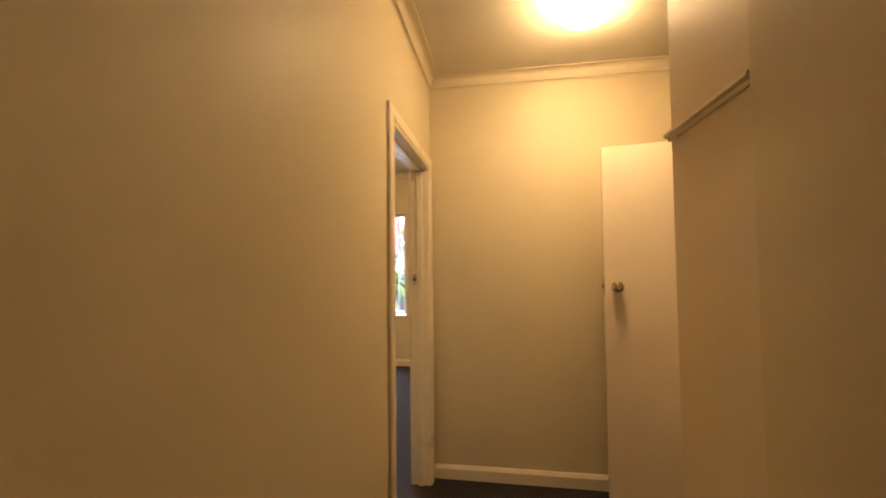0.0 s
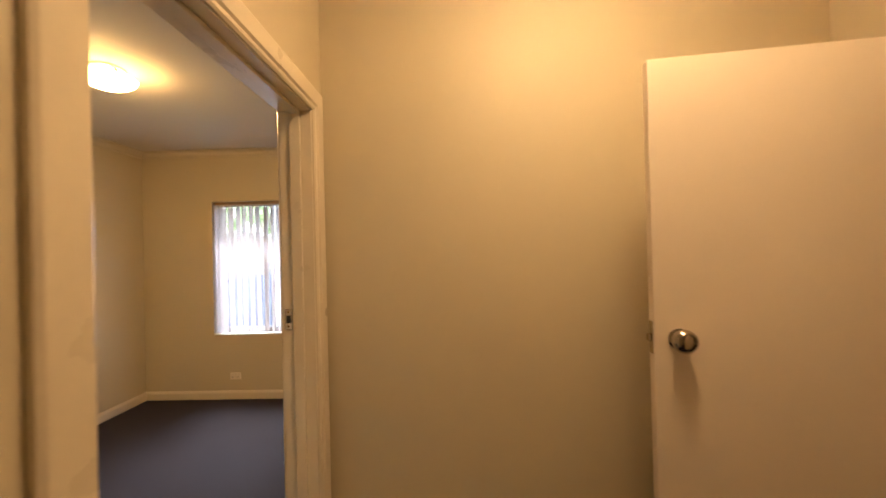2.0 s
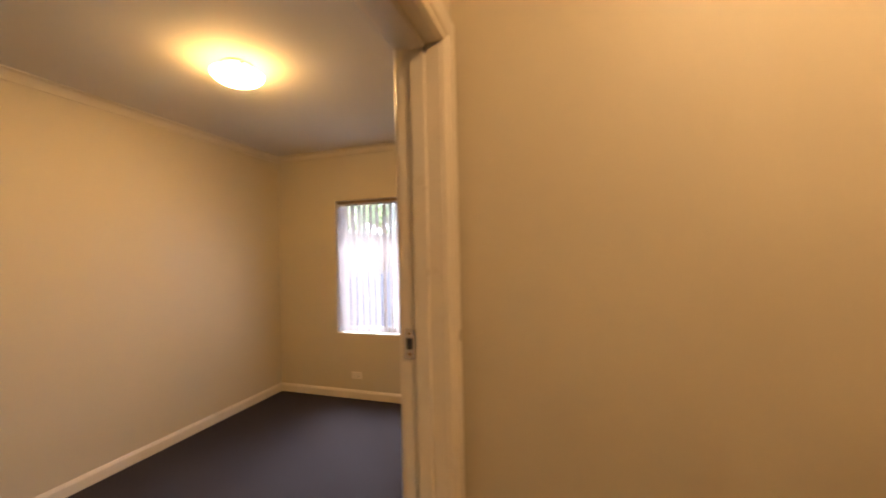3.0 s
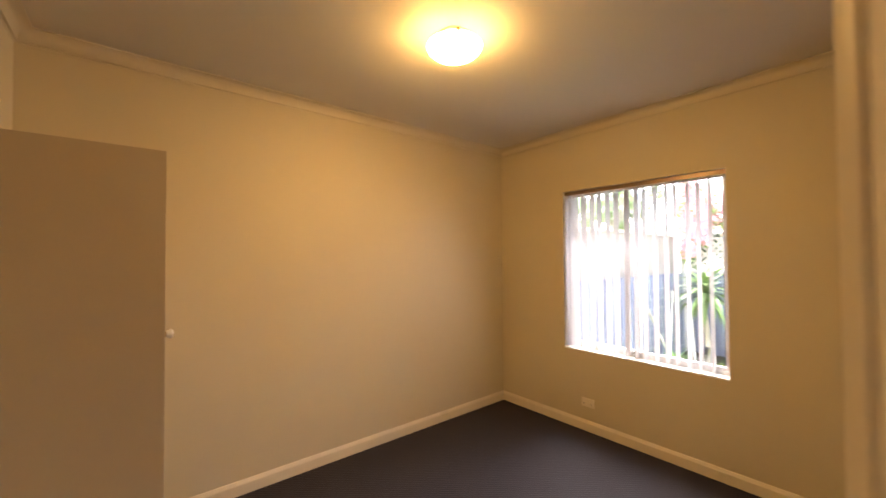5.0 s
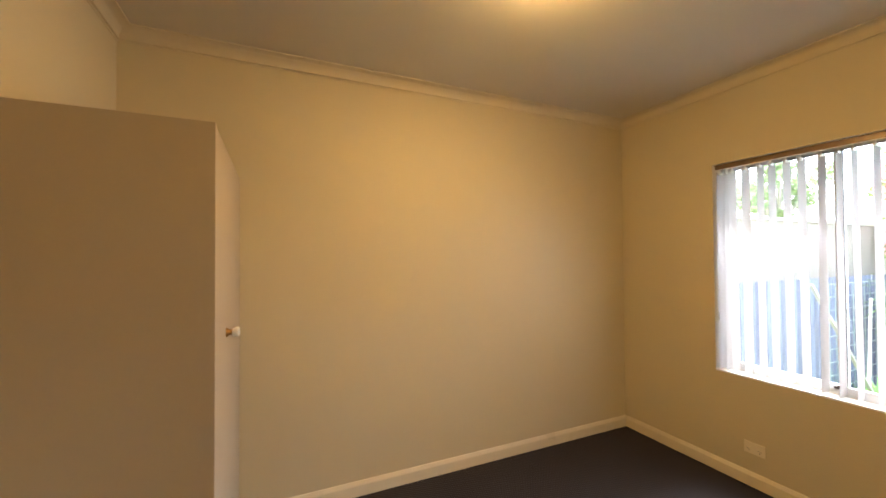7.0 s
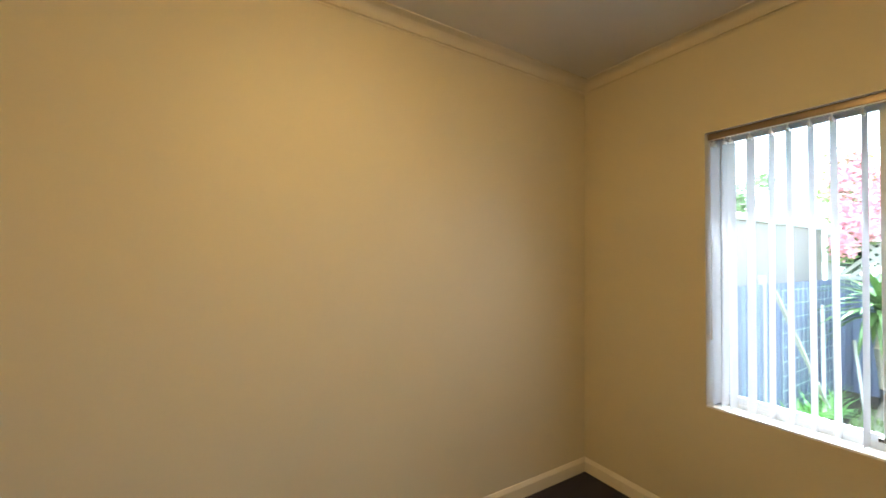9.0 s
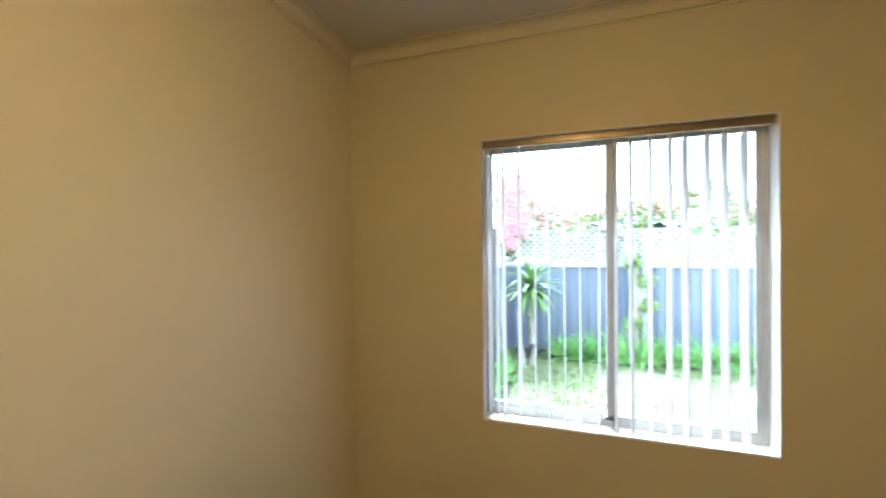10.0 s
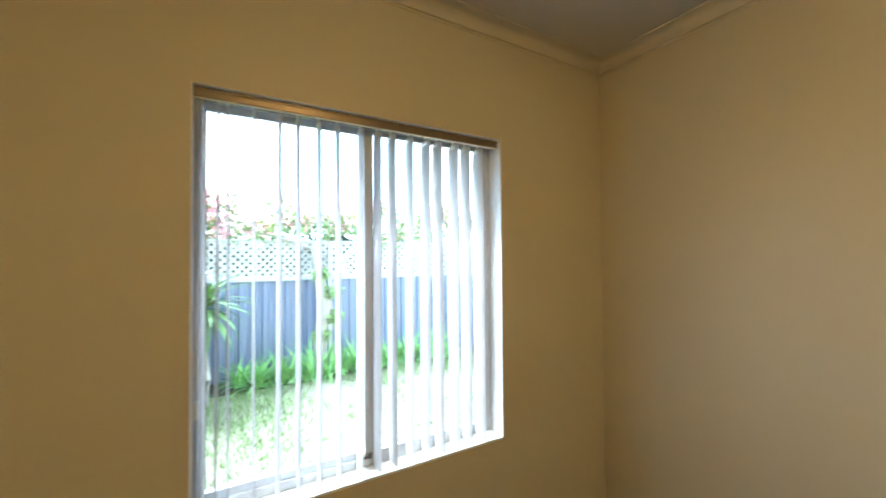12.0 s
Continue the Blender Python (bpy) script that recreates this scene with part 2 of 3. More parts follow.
struct("wall_south", boxes(((WEST, SOUTH - 0.1, 0), (EAST, SOUTH, CEILING))), WALL, "cream painted wall behind the wardrobe", "wall")
struct("wall_north", boxes(
    ((WEST - 0.24, NORTH, GROUND - 0.1), (WIN_L, OUT_Y, CEILING)), ((WIN_R, NORTH, GROUND - 0.1), (4.6, OUT_Y, CEILING)),
    ((WIN_L, NORTH, GROUND - 0.1), (WIN_R, OUT_Y, WIN_B)), ((WIN_L, NORTH, WIN_T), (WIN_R, OUT_Y, CEILING))), WALL,
    "cream painted window wall with a deep opening", "wall")
struct("wall_outer", boxes(((WEST, HALL_S - 0.34, GROUND - 0.1), (4.84, HALL_S - 0.1, CEILING)), ((4.6, HALL_S - 0.1, GROUND - 0.1), (4.84, OUT_Y, CEILING))), RENDERED, "plain brown brick outer wall", "wall")
struct("wall_hall_end", boxes(((0, 0, 0), (HALL_E + 0.1, 0.1, CEILING))), WALL, "smooth cream painted end wall of the hall", "wall")
struct("wall_hall_east", boxes(
    ((HALL_E, CUP_Y, 0), (HALL_E + 0.1, RD_S - J, CEILING)), ((HALL_E, RD_N + J, 0), (HALL_E + 0.1, 0, CEILING)),
    ((HALL_E, RD_S - J, DOOR_H + J), (HALL_E + 0.1, RD_N + J, CEILING))), WALL, "cream painted hall wall with a doorway", "wall")
struct("wall_hall_near", boxes(((CUP_X - 0.016, HALL_S, 0), (HALL_E + 0.1, NEAR_Y, CEILING)), bevel=0.004), WALL, "smooth cream painted hall wall beside the cupboard", "wall")
struct("wall_hall_back", boxes(((EAST, HALL_S - 0.1, 0), (HALL_E + 0.1, HALL_S, CEILING))), WALL, "plain cream wall closing the hall", "wall")
struct("wall_side_room", boxes(
    ((4.5, -3.0, 0), (4.6, NORTH, CEILING)), ((HALL_E + 0.1, -3.0, 0), (4.5, -2.9, CEILING)), ((HALL_E + 0.1, 1.6, 0), (4.5, 1.7, CEILING)),
    ((HALL_E, 0.1, 0), (HALL_E + 0.1, 1.7, CEILING))), WALL, "plain cream walls of the side room", "wall")

COVE = [(0, CORNICE - 0.003), (0.004, CORNICE - 0.003), (0.004, CORNICE + 0.005), (0.016, CORNICE + 0.005), (0.016, CORNICE + 0.011), (0.011, CORNICE + 0.0125)] + [
    (0.01 + 0.054 * (1 - math.cos(k * math.pi / 12)), CORNICE + 0.012 + 0.052 * math.sin(k * math.pi / 12)) for k in range(1, 7)] + [
    (0.064, CEILING - 0.006), (0.075, CEILING - 0.006), (0.075, CEILING), (0, CEILING)]
for nm, line in (("cornice_bedroom", [(WEST, SOUTH), (EAST, SOUTH), (EAST, NORTH), (WEST, NORTH)]),
                 ("cornice_hall", [(0, HALL_S), (CUP_X - 0.016, HALL_S), (CUP_X - 0.016, NEAR_Y), (CUP_X, NEAR_Y), (CUP_X, CUP_Y), (HALL_E, CUP_Y), (HALL_E, 0), (0, 0)])):
    bm = bmesh.new()
    sweep(bm, COVE, line, True)
    struct(nm, bm, CORN, "cream painted coved plaster cornice", "cornice", True)

SKIRT = [(0, 0), (0.016, 0), (0.016, 0.066), (0.0145, 0.07), (0.005, 0.088), (0, 0.09)]
for nm, line in (("baseboard_bedroom", [(EAST, DOOR_N + 0.083), (EAST, NORTH), (WEST, NORTH), (WEST, SOUTH), (EAST, SOUTH)]),
                 ("baseboard_hall_end", [(HALL_E, RD_N + 0.084), (HALL_E, 0), (0.019, 0)]),
                 ("baseboard_hall_left", [(0, DOOR_S - 0.083), (0, HALL_S), (CUP_X - 0.016, HALL_S), (CUP_X - 0.016, NEAR_Y)])):
    bm = bmesh.new()
    sweep(bm, SKIRT, line, False)
    struct(nm, bm, TRIM, "cream gloss painted timber skirting board", "baseboard")


# ---- door frames ----
ARCH = [(0, 0), (0.078, 0), (0.078, 0.013), (0.07, 0.018), (0.022, 0.018), (0.016, 0.012), (0.006, 0.012), (0, 0.007)]


def architrave(bm, x, side, y0, y1, top, clip=None):
    """Mitred moulding round an opening in a wall at x; side is +1 or -1, the way it stands out."""
    rows = []
    for (y, z), (dy, dz) in (((y0, 0), (-1, 0)), ((y0, top), (-1, 1)), ((y1, top), (1, 1)), ((y1, 0), (1, 0))):
        rows.append([bm.verts.new((x + side * h, max(y + dy * u, clip) if clip is not None else y + dy * u, z + dz * u)) for u, h in ARCH])
    k = len(ARCH)
    for a, b in zip(rows, rows[1:]):
        for j in range(k):
            bm.faces.new((a[j], b[j], b[(j + 1) % k], a[(j + 1) % k]))
    bm.faces.new(rows[0])
    bm.faces.new(rows[-1])


def door_frame(name, x0, x1, y0, y1, label, stop_x, clip=None):
    d = thing(name, label, "door frame", kind="structure")
    bm = bmesh.new()
    architrave(bm, x1, 1, y0 - 0.004, y1 + 0.004, DOOR_H + 0.004)
    part("architrave", bm, TRIM, d)
    bm = bmesh.new()
    architrave(bm, x0, -1, y0 - 0.004, y1 + 0.004, DOOR_H + 0.004, clip)
    part("architrave", bm, TRIM, d)
    for y, s in ((y0, -1), (y1, 1)):
        part("jamb", boxes(((x0 - 0.001, min(y, y + s * J), 0), (x1 + 0.001, max(y, y + s * J), DOOR_H)), bevel=0.0015), TRIM, d)
        part("door_stop", boxes(((stop_x, min(y, y - s * 0.012), 0), (stop_x + 0.035, max(y, y - s * 0.012), DOOR_H - 0.012)), bevel=0.002), TRIM, d)
    part("head_jamb", boxes(((x0 - 0.001, y0 - J, DOOR_H), (x1 + 0.001, y1 + J, DOOR_H + J)), bevel=0.0015), TRIM, d)
    part("door_stop", boxes(((stop_x, y0, DOOR_H - 0.012), (stop_x + 0.035, y1, DOOR_H)), bevel=0.002), TRIM, d)
    return d


door_1 = door_frame("door_1", EAST, 0, DOOR_S, DOOR_N, "cream painted timber frame of the open bedroom doorway", -0.071, SOUTH + 0.002)
strike = part("strike_plate", boxes(((-0.104, DOOR_N - 0.003, 1.276), (-0.078, DOOR_N + 0.001, 1.346)), bevel=0.001), CHROME, door_1, "nickel strike plate with a latch hole")
part("latch_hole", boxes(((-0.098, DOOR_N - 0.0042, 1.298), (-0.084, DOOR_N - 0.0032, 1.324))), DARK, strike)
for z in (1.286, 1.336):
    bm = bmesh.new()
    lathe(bm, [(0.004, 0), (0.004, 0.0012), (0, 0.0018)], pose(-0.091, DOOR_N - 0.003, z, 90), 10)
    part("screw", bm, BRASS, strike)
door_2 = door_frame("door_2", HALL_E, HALL_E + 0.1, RD_S, RD_N, "cream painted timber frame of the hall side doorway", HALL_E + 0.042)

# ---- hall ----
HINGE, FREE = Vector((1.868, -0.468)), Vector((1.025, -0.35))
run = FREE - HINGE
leaf_len, leaf_turn = run.length, math.degrees(math.atan2(run.y, run.x))
leaf = thing("hall_door", "open cream painted flush door with a round nickel knob", "door")
LEAF_M = pose(HINGE.x, HINGE.y, 0, 0, 0, leaf_turn)
part("leaf", boxes(((0, -0.036, 0.012), (leaf_len, 0, 2.046)), bevel=0.002), DOOR, leaf)
KNOB = [(0, 0), (0.027, 0), (0.028, 0.004), (0.019, 0.008), (0.0155, 0.013), (0.022, 0.018), (0.029, 0.026), (0.0315, 0.035), (0.0295, 0.045), (0.022, 0.053),
        (0.011, 0.0565), (0, 0.057)]
for s in (1, -1):
    bm = bmesh.new()
    lathe(bm, KNOB, pose(leaf_len - 0.062, 0 if s > 0 else -0.036, 1.28, -90 * s), 32)
    part("knob", bm, CHROME, leaf, "round satin nickel door knob", True)
plate = part("latch_plate", boxes(((leaf_len - 0.001, -0.03, 1.235), (leaf_len + 0.002, -0.006, 1.325)), bevel=0.0008), CHROME, leaf, "nickel latch plate")
part("latch_bolt", boxes(((leaf_len + 0.002, -0.024, 1.27), (leaf_len + 0.012, -0.012, 1.29)), bevel=0.002), CHROME, plate)
for z in (0.25, 1.05, 1.82):
    bm = bmesh.new()
    lathe(bm, [(0, -0.05), (0.006, -0.05), (0.006, 0.05), (0, 0.05)], pose(-0.002, 0.006, z), 12)
    part("hinge", bm, CHROME, leaf)
leaf.matrix_world = LEAF_M

cup = thing("hall_cupboard", "built-in beige painted hall cupboard with a ledge moulding", "cupboard")
part("lower_panel", boxes(((CUP_X, NEAR_Y + 0.002, 0.0), (CUP_X + 0.02, CUP_Y, 1.744)), bevel=0.002), CUPB, cup)
part("upper_panel", boxes(((CUP_X, NEAR_Y + 0.002, 1.744), (CUP_X + 0.02, CUP_Y, CEILING)), bevel=0.002), CUPB, cup)
part("side_panel", boxes(((CUP_X + 0.02, CUP_Y - 0.018, 0.0), (HALL_E, CUP_Y - 0.001, CEILING)), bevel=0.002), CUPB, cup)
bm = bmesh.new()
sweep(bm, [(0, 1.742), (-0.006, 1.742), (-0.009, 1.747), (-0.009, 1.75), (-0.019, 1.754), (-0.019, 1.761), (-0.014, 1.765), (0, 1.765)],
      [(CUP_X, CUP_Y + 0.003), (CUP_X, NEAR_Y + 0.002)], False)
part("ledge_moulding", bm, TRIM, cup, "cream painted ledge moulding")


def oyster_light(label, x, y, turn, colour, glow, watts):
    """Shallow frosted glass bowl on three clips under a ceiling plate."""
    t = thing("ceiling_light", label, "ceiling light", (0, 0, 0), group="bowl ceiling lights")
    zr = CEILING - 0.058
    bm = bmesh.new()
    lathe(bm, [(0, CEILING - 0.0005), (0.085, CEILING - 0.0005), (0.085, CEILING - 0.012), (0.07, CEILING - 0.018), (0, CEILING - 0.018)], Matrix(), 32)
    part("ceiling_plate", bm, PLASTIC, t, smooth=True)
    R, D = 0.143, 0.066
    glass = glow_material("frosted_bowl", colour, glow)
    prof = [(R * math.sin(a), zr - D * math.cos(a) ** 1.15) for a in [k * math.pi / 2 / 14 for k in range(15)]]
    inner = [(max(r - 0.004, 0), h + 0.004) for r, h in prof]
    bm = bmesh.new()
    lathe(bm, prof + [(R - 0.002, zr + 0.001)], Matrix(), 48)
    bowl = part("bowl", bm, glass, t, "lit frosted glass bowl", True)
    bm = bmesh.new()
    lathe(bm, inner + [(R - 0.002, zr + 0.0045)], Matrix(), 48)
    part("bowl_inside", bm, PLASTIC, bowl, "white inner face of the bowl", True)
    for k in range(3):
        a = radians(turn + 120 * k)
        c, s = math.cos(a), math.sin(a)
        bm = bmesh.new()
        tube(bm, [(0.07 * c, 0.07 * s, CEILING - 0.014), (0.12 * c, 0.12 * s, CEILING - 0.034), (0.146 * c, 0.146 * s, zr + 0.012), (0.15 * c, 0.15 * s, zr - 0.006)], [0.0045] * 4)
        clip = part("clip", bm, BRASS, t, "brass clip")
        bm = bmesh.new()
        lathe(bm, [(0, -0.008), (0.006, -0.006), (0.0085, 0), (0.006, 0.006), (0, 0.008)], pose(0.151 * c, 0.151 * s, zr - 0.002), 14)
        part("clip_knob", bm, BRASS, clip, smooth=True)
    t.location = (x, y, 0)
    bulb = new("bulb_light", bpy.data.lights.new("bulb_light", "POINT"))
    bulb.data.energy, bulb.data.color, bulb.data.shadow_soft_size = watts, colour, 0.016
    bulb.location = (x, y, zr - 0.008)
    return t


oyster_light("lit frosted bowl ceiling light with brass clips in hall", 0.89, -0.70, 20, HALL_LAMP, 3.7, 0.6)
oyster_light("lit frosted bowl ceiling light with brass clips in bedroom", -1.545, 0.80, 86, BEDROOM_LAMP, 6.0, 0.17)

# ---- bedroom ----
robe = thing("wardrobe", "cream painted built-in wardrobe standing in the corner", "wardrobe")
RX, RF, RT = -1.881, -0.376, 1.945
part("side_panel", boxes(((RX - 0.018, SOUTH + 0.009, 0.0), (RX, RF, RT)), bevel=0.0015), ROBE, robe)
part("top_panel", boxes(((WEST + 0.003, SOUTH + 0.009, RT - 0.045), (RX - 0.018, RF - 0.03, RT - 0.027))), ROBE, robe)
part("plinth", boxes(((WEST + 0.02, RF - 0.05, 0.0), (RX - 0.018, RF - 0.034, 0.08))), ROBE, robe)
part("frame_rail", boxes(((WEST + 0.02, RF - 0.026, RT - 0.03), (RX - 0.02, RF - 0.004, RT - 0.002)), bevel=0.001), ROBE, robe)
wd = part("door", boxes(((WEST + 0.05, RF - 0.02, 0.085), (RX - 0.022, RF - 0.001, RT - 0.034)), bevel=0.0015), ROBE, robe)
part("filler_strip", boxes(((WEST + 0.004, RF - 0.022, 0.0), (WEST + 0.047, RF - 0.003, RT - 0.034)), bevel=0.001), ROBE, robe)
bm = bmesh.new()
lathe(bm, [(0, 0), (0.019, 0), (0.0185, 0.004), (0.0125, 0.01), (0.011, 0.018), (0.0125, 0.024), (0, 0.024)], pose(-2.2, RF - 0.001, 1.196, -90), 24)
wk = part("knob_stem", bm, BRASS, wd, "brass knob stem", True)
bm = bmesh.new()
lathe(bm, [(0, 0.022), (0.0125, 0.022), (0.017, 0.028), (0.0205, 0.037), (0.0205, 0.042), (0.015, 0.048), (0, 0.05)], pose(-2.2, RF - 0.001, 1.196, -90), 24)
part("knob", bm, PLASTIC, wk, "round cream knob", True)

OX, OZ = -1.877, 0.245
gpo = thing("power_outlet", "cream double power outlet on the wall above the skirting", "power outlet")
part("plate", boxes(((OX - 0.058, NORTH - 0.009, OZ - 0.037), (OX + 0.058, NORTH + 0.0005, OZ + 0.037)), bevel=0.003), OUTLET, gpo)
for s in (-1, 1):
    part("socket", boxes(((OX + s * 0.03 - 0.016, NORTH - 0.0105, OZ - 0.025), (OX + s * 0.03 + 0.016, NORTH - 0.0088, OZ + 0.006)), bevel=0.0008), OUTLET, gpo)
    for dx, tilt in ((-0.007, 25), (0.007, -25), (0, 0)):
        bm = bmesh.new()
        box(bm, (-0.001, -0.0003, -0.004), (0.001, 0.0003, 0.004), 0, pose(OX + s * 0.03 + dx, NORTH - 0.0108, OZ - (0.006 if tilt else 0.017), 0, tilt, 0))
        part("pin_slot", bm, DARK, gpo)
    part("switch", boxes(((OX + s * 0.012 - 0.005, NORTH - 0.0125, OZ + 0.012), (OX + s * 0.012 + 0.005, NORTH - 0.0088, OZ + 0.028)), bevel=0.001), OUTLET, gpo)

# ---- window ----
win = thing("window_1", "aluminium sliding window with two panes in a white reveal", "window", kind="structure")
FY0, FY1 = 2.708, 2.77
part("window_sill", boxes(((WIN_L + 0.001, NORTH - 0.002, WIN_B), (WIN_R - 0.001, FY0 + 0.01, WIN_B + 0.012)), bevel=0.003), REVEAL, win, "white painted sill")
for x0, x1 in ((WIN_L, WIN_L + 0.002), (WIN_R - 0.002, WIN_R)):
    part("reveal", boxes(((x0, NORTH + 0.002, WIN_B + 0.012), (x1, FY0 + 0.01, WIN_T))), REVEAL, win)
part("reveal", boxes(((WIN_L + 0.002, NORTH + 0.002, WIN_T - 0.002), (WIN_R - 0.002, FY0 + 0.01, WIN_T))), REVEAL, win)
L, R, B, T = WIN_L + 0.002, WIN_R - 0.002, WIN_B + 0.012, WIN_T - 0.002
for a, b in (((L, FY0, B), (L + 0.018, FY1, T)), ((R - 0.018, FY0, B), (R, FY1, T)), ((L + 0.018, FY0, B), (R - 0.018, FY1, B + 0.023)), ((L + 0.018, FY0, T - 0.018), (R - 0.018, FY1, T))):
    part("window_frame", boxes((a, b), bevel=0.002), ALU, win)
part("track", boxes(((L + 0.019, FY0 + 0.0005, B + 0.023), (R - 0.019, FY0 + 0.003, B + 0.033))), ALU, win)
MX = -1.488


def sash(x0, x1, y, wl, wr, name):
    s = part(name, boxes(((x0, y, B + 0.024), (x0 + wl, y + 0.02, T - 0.018)), ((x1 - wr, y, B + 0.024), (x1, y + 0.02, T - 0.018)),
                         ((x0 + wl, y, B + 0.024), (x1 - wr, y + 0.02, B + 0.052)), ((x0 + wl, y, T - 0.044), (x1 - wr, y + 0.02, T - 0.018)), bevel=0.0015), ALU, win)
    g = part("pane", boxes(((x0 + wl - 0.002, y + 0.008, B + 0.05), (x1 - wr + 0.002, y + 0.012, T - 0.042))), GLASS, s, "clear glass pane")
    g.visible_shadow = False
    part("seal", boxes(((x0 + wl, y + 0.003, B + 0.052), (x0 + wl + 0.003, y + 0.0075, T - 0.044)), ((x1 - wr - 0.003, y + 0.003, B + 0.052), (x1 - wr, y + 0.0075, T - 0.044))), DARK, s, "black rubber seal")
    return s


sash(MX - 0.018, R - 0.019, FY0 + 0.004, 0.036, 0.022, "sliding_sash")
sash(L + 0.019, MX + 0.016, FY0 + 0.028, 0.016, 0.032, "fixed_sash")
part("window_latch", boxes(((MX - 0.03, FY0 - 0.02, B + 0.036), (MX + 0.012, FY0 + 0.002, B + 0.052)), ((MX - 0.012, FY0 - 0.03, B + 0.04), (MX + 0.0, FY0 - 0.02, B + 0.062)), bevel=0.002), CHROME, win, "small metal sash latch")

blind = thing("vertical_blind", "white vertical fabric blind turned open under a bronze rail", "blind")
BY = NORTH + 0.045
part("head_rail", boxes(((L + 0.002, BY - 0.022, T - 0.034), (R - 0.002, BY + 0.022, T - 0.001)), ((L + 0.002, BY - 0.026, T - 0.012), (R - 0.002, BY - 0.022, T - 0.004)), bevel=0.003), RAIL, blind, "bronze metal head rail")
part("glide_track", boxes(((L + 0.004, BY - 0.02, T - 0.0385), (R - 0.004, BY - 0.012, T - 0.0342)), bevel=0.0008), PLASTIC, blind, "slim white glide track")
cx = L + 0.012
bm = bmesh.new()
for dy in (-0.012, 0.004):
    tube(bm, [(cx, BY + dy, T - 0.04), (cx + 0.001, BY + dy, 1.6), (cx, BY + dy * 0.8, 1.09)], [0.0022] * 3, 6)
chain = part("control_chain", bm, PLASTIC, blind, "thin white control chain")
part("chain_weight", boxes(((cx - 0.006, BY - 0.016, 1.035), (cx + 0.006, BY + 0.008, 1.092)), bevel=0.003), PLASTIC, chain)
N_VANE, VW = 17, 0.089
vb = bmesh.new()
cols = 5
g = []
for i in range(cols):
    u = i / (cols - 1) * 2 - 1
    g.append([(u * VW / 2, 0.006 * (1 - u * u), z) for z in (WIN_B + 0.018, T - 0.055)])
fr = [[vb.verts.new((x, y + 0.0004, z)) for x, y, z in c] for c in g]
bk = [[vb.verts.new((x, y - 0.0004, z)) for x, y, z in c] for c in g]
for a, b, flip in [(fr[i], fr[i + 1], 0) for i in range(cols - 1)] + [(bk[i], bk[i + 1], 1) for i in range(cols - 1)]:
    vb.faces.new((a[0], b[0], b[1], a[1]))
vane_mesh = mesh(vb, "vane", VANE, True)
hb = boxes(((-0.02, -0.002, T - 0.07), (0.02, 0.008, T - 0.052)), ((-0.004, 0.001, T - 0.054), (0.004, 0.006, T - 0.034)), bevel=0.0012)
hang_mesh = mesh(hb, "hanger", PLASTIC)
rnd = random.Random(4)
for k in range(N_VANE):
    x = -2.0675 + k * 0.0745 if k < N_VANE - 1 else -2.036
    turn = 90 + rnd.uniform(-3, 3)
    v = new("vane", vane_mesh)
    v.parent = blind
    v.matrix_local = pose(x, BY, 0, rnd.uniform(-0.3, 0.3), 0, turn)
    h = new("hanger", hang_mesh)
    h.parent = v

# ---- garden ----
FY = 7.85
struct("ground", boxes(((-400, -400, GROUND - 0.3), (400, 700, GROUND))), LAWN, "patchy green lawn with dry straw patches", "ground")


def scatter(name, mat, count, seed, spots, size, fold=0.25, flat=0.5):
    """Many small folded leaves round spots of (centre, radius)."""
    r = random.Random(seed)
    verts, faces = [], []
    for _ in range(count):
        c, rad = spots[r.randrange(len(spots))]
        d = Vector((r.gauss(0, 1), r.gauss(0, 1), r.gauss(0, 1))).normalized() * (r.random() ** 0.45)
        p = Vector((c[0] + d.x * rad[0], c[1] + d.y * rad[1], c[2] + d.z * rad[2]))
        s = size * r.uniform(0.6, 1.3)
        q = Euler((r.gauss(0, flat), r.gauss(0, flat), r.uniform(0, 6.28))).to_matrix()
        i = len(verts)
        for x, y, z in ((0, -1, 0), (0.5, 0, fold), (0, 1, 0), (-0.5, 0, fold)):
            verts.append(p + q @ Vector((x, y, z)) * s)
        faces += [(i, i + 1, i + 2), (i, i + 2, i + 3)]
    me = bpy.data.meshes.new(name)
    me.from_pydata(verts, [], faces)
    me.materials.append(mat)
    return me


def blades(name, mat, seed, count, place, height, width):
    r = random.Random(seed)
    verts, faces = [], []
    for _ in range(count):
        x, y = place(r)
        h, w, a = height * r.uniform(0.5, 1.3), width * r.uniform(0.7, 1.3), r.uniform(0, 6.28)
        bx, by = r.gauss(0, 0.4) * h, r.gauss(0, 0.4) * h
        c, s = math.cos(a) * w, math.sin(a) * w
        i = len(verts)
        verts += [(x - c, y - s, GROUND - 0.005), (x + c, y + s, GROUND - 0.005), (x + bx * 0.4 + c * 0.6, y + by * 0.4 + s * 0.6, GROUND + h * 0.6),
                  (x + bx * 0.4 - c * 0.6, y + by * 0.4 - s * 0.6, GROUND + h * 0.6), (x + bx, y + by, GROUND + h)]
        faces += [(i, i + 1, i + 2, i + 3), (i + 3, i + 2, i + 4)]
    me = bpy.data.meshes.new(name)
    me.from_pydata(verts, [], faces)
    me.materials.append(mat)
    return me


def lawn_place(r):
    while True:
        x, y = r.uniform(-2.4, 5), r.uniform(3.1, 7.3)
        if noise.noise((x * 0.9, y * 0.9, 3.0)) > r.uniform(-0.5, 0.35):
            return x, y


tagged(new("grass", blades("grass", BLADE, 5, 26000, lawn_place, 0.06, 0.006)), "short patchy green lawn grass", "grass", kind="stuff")

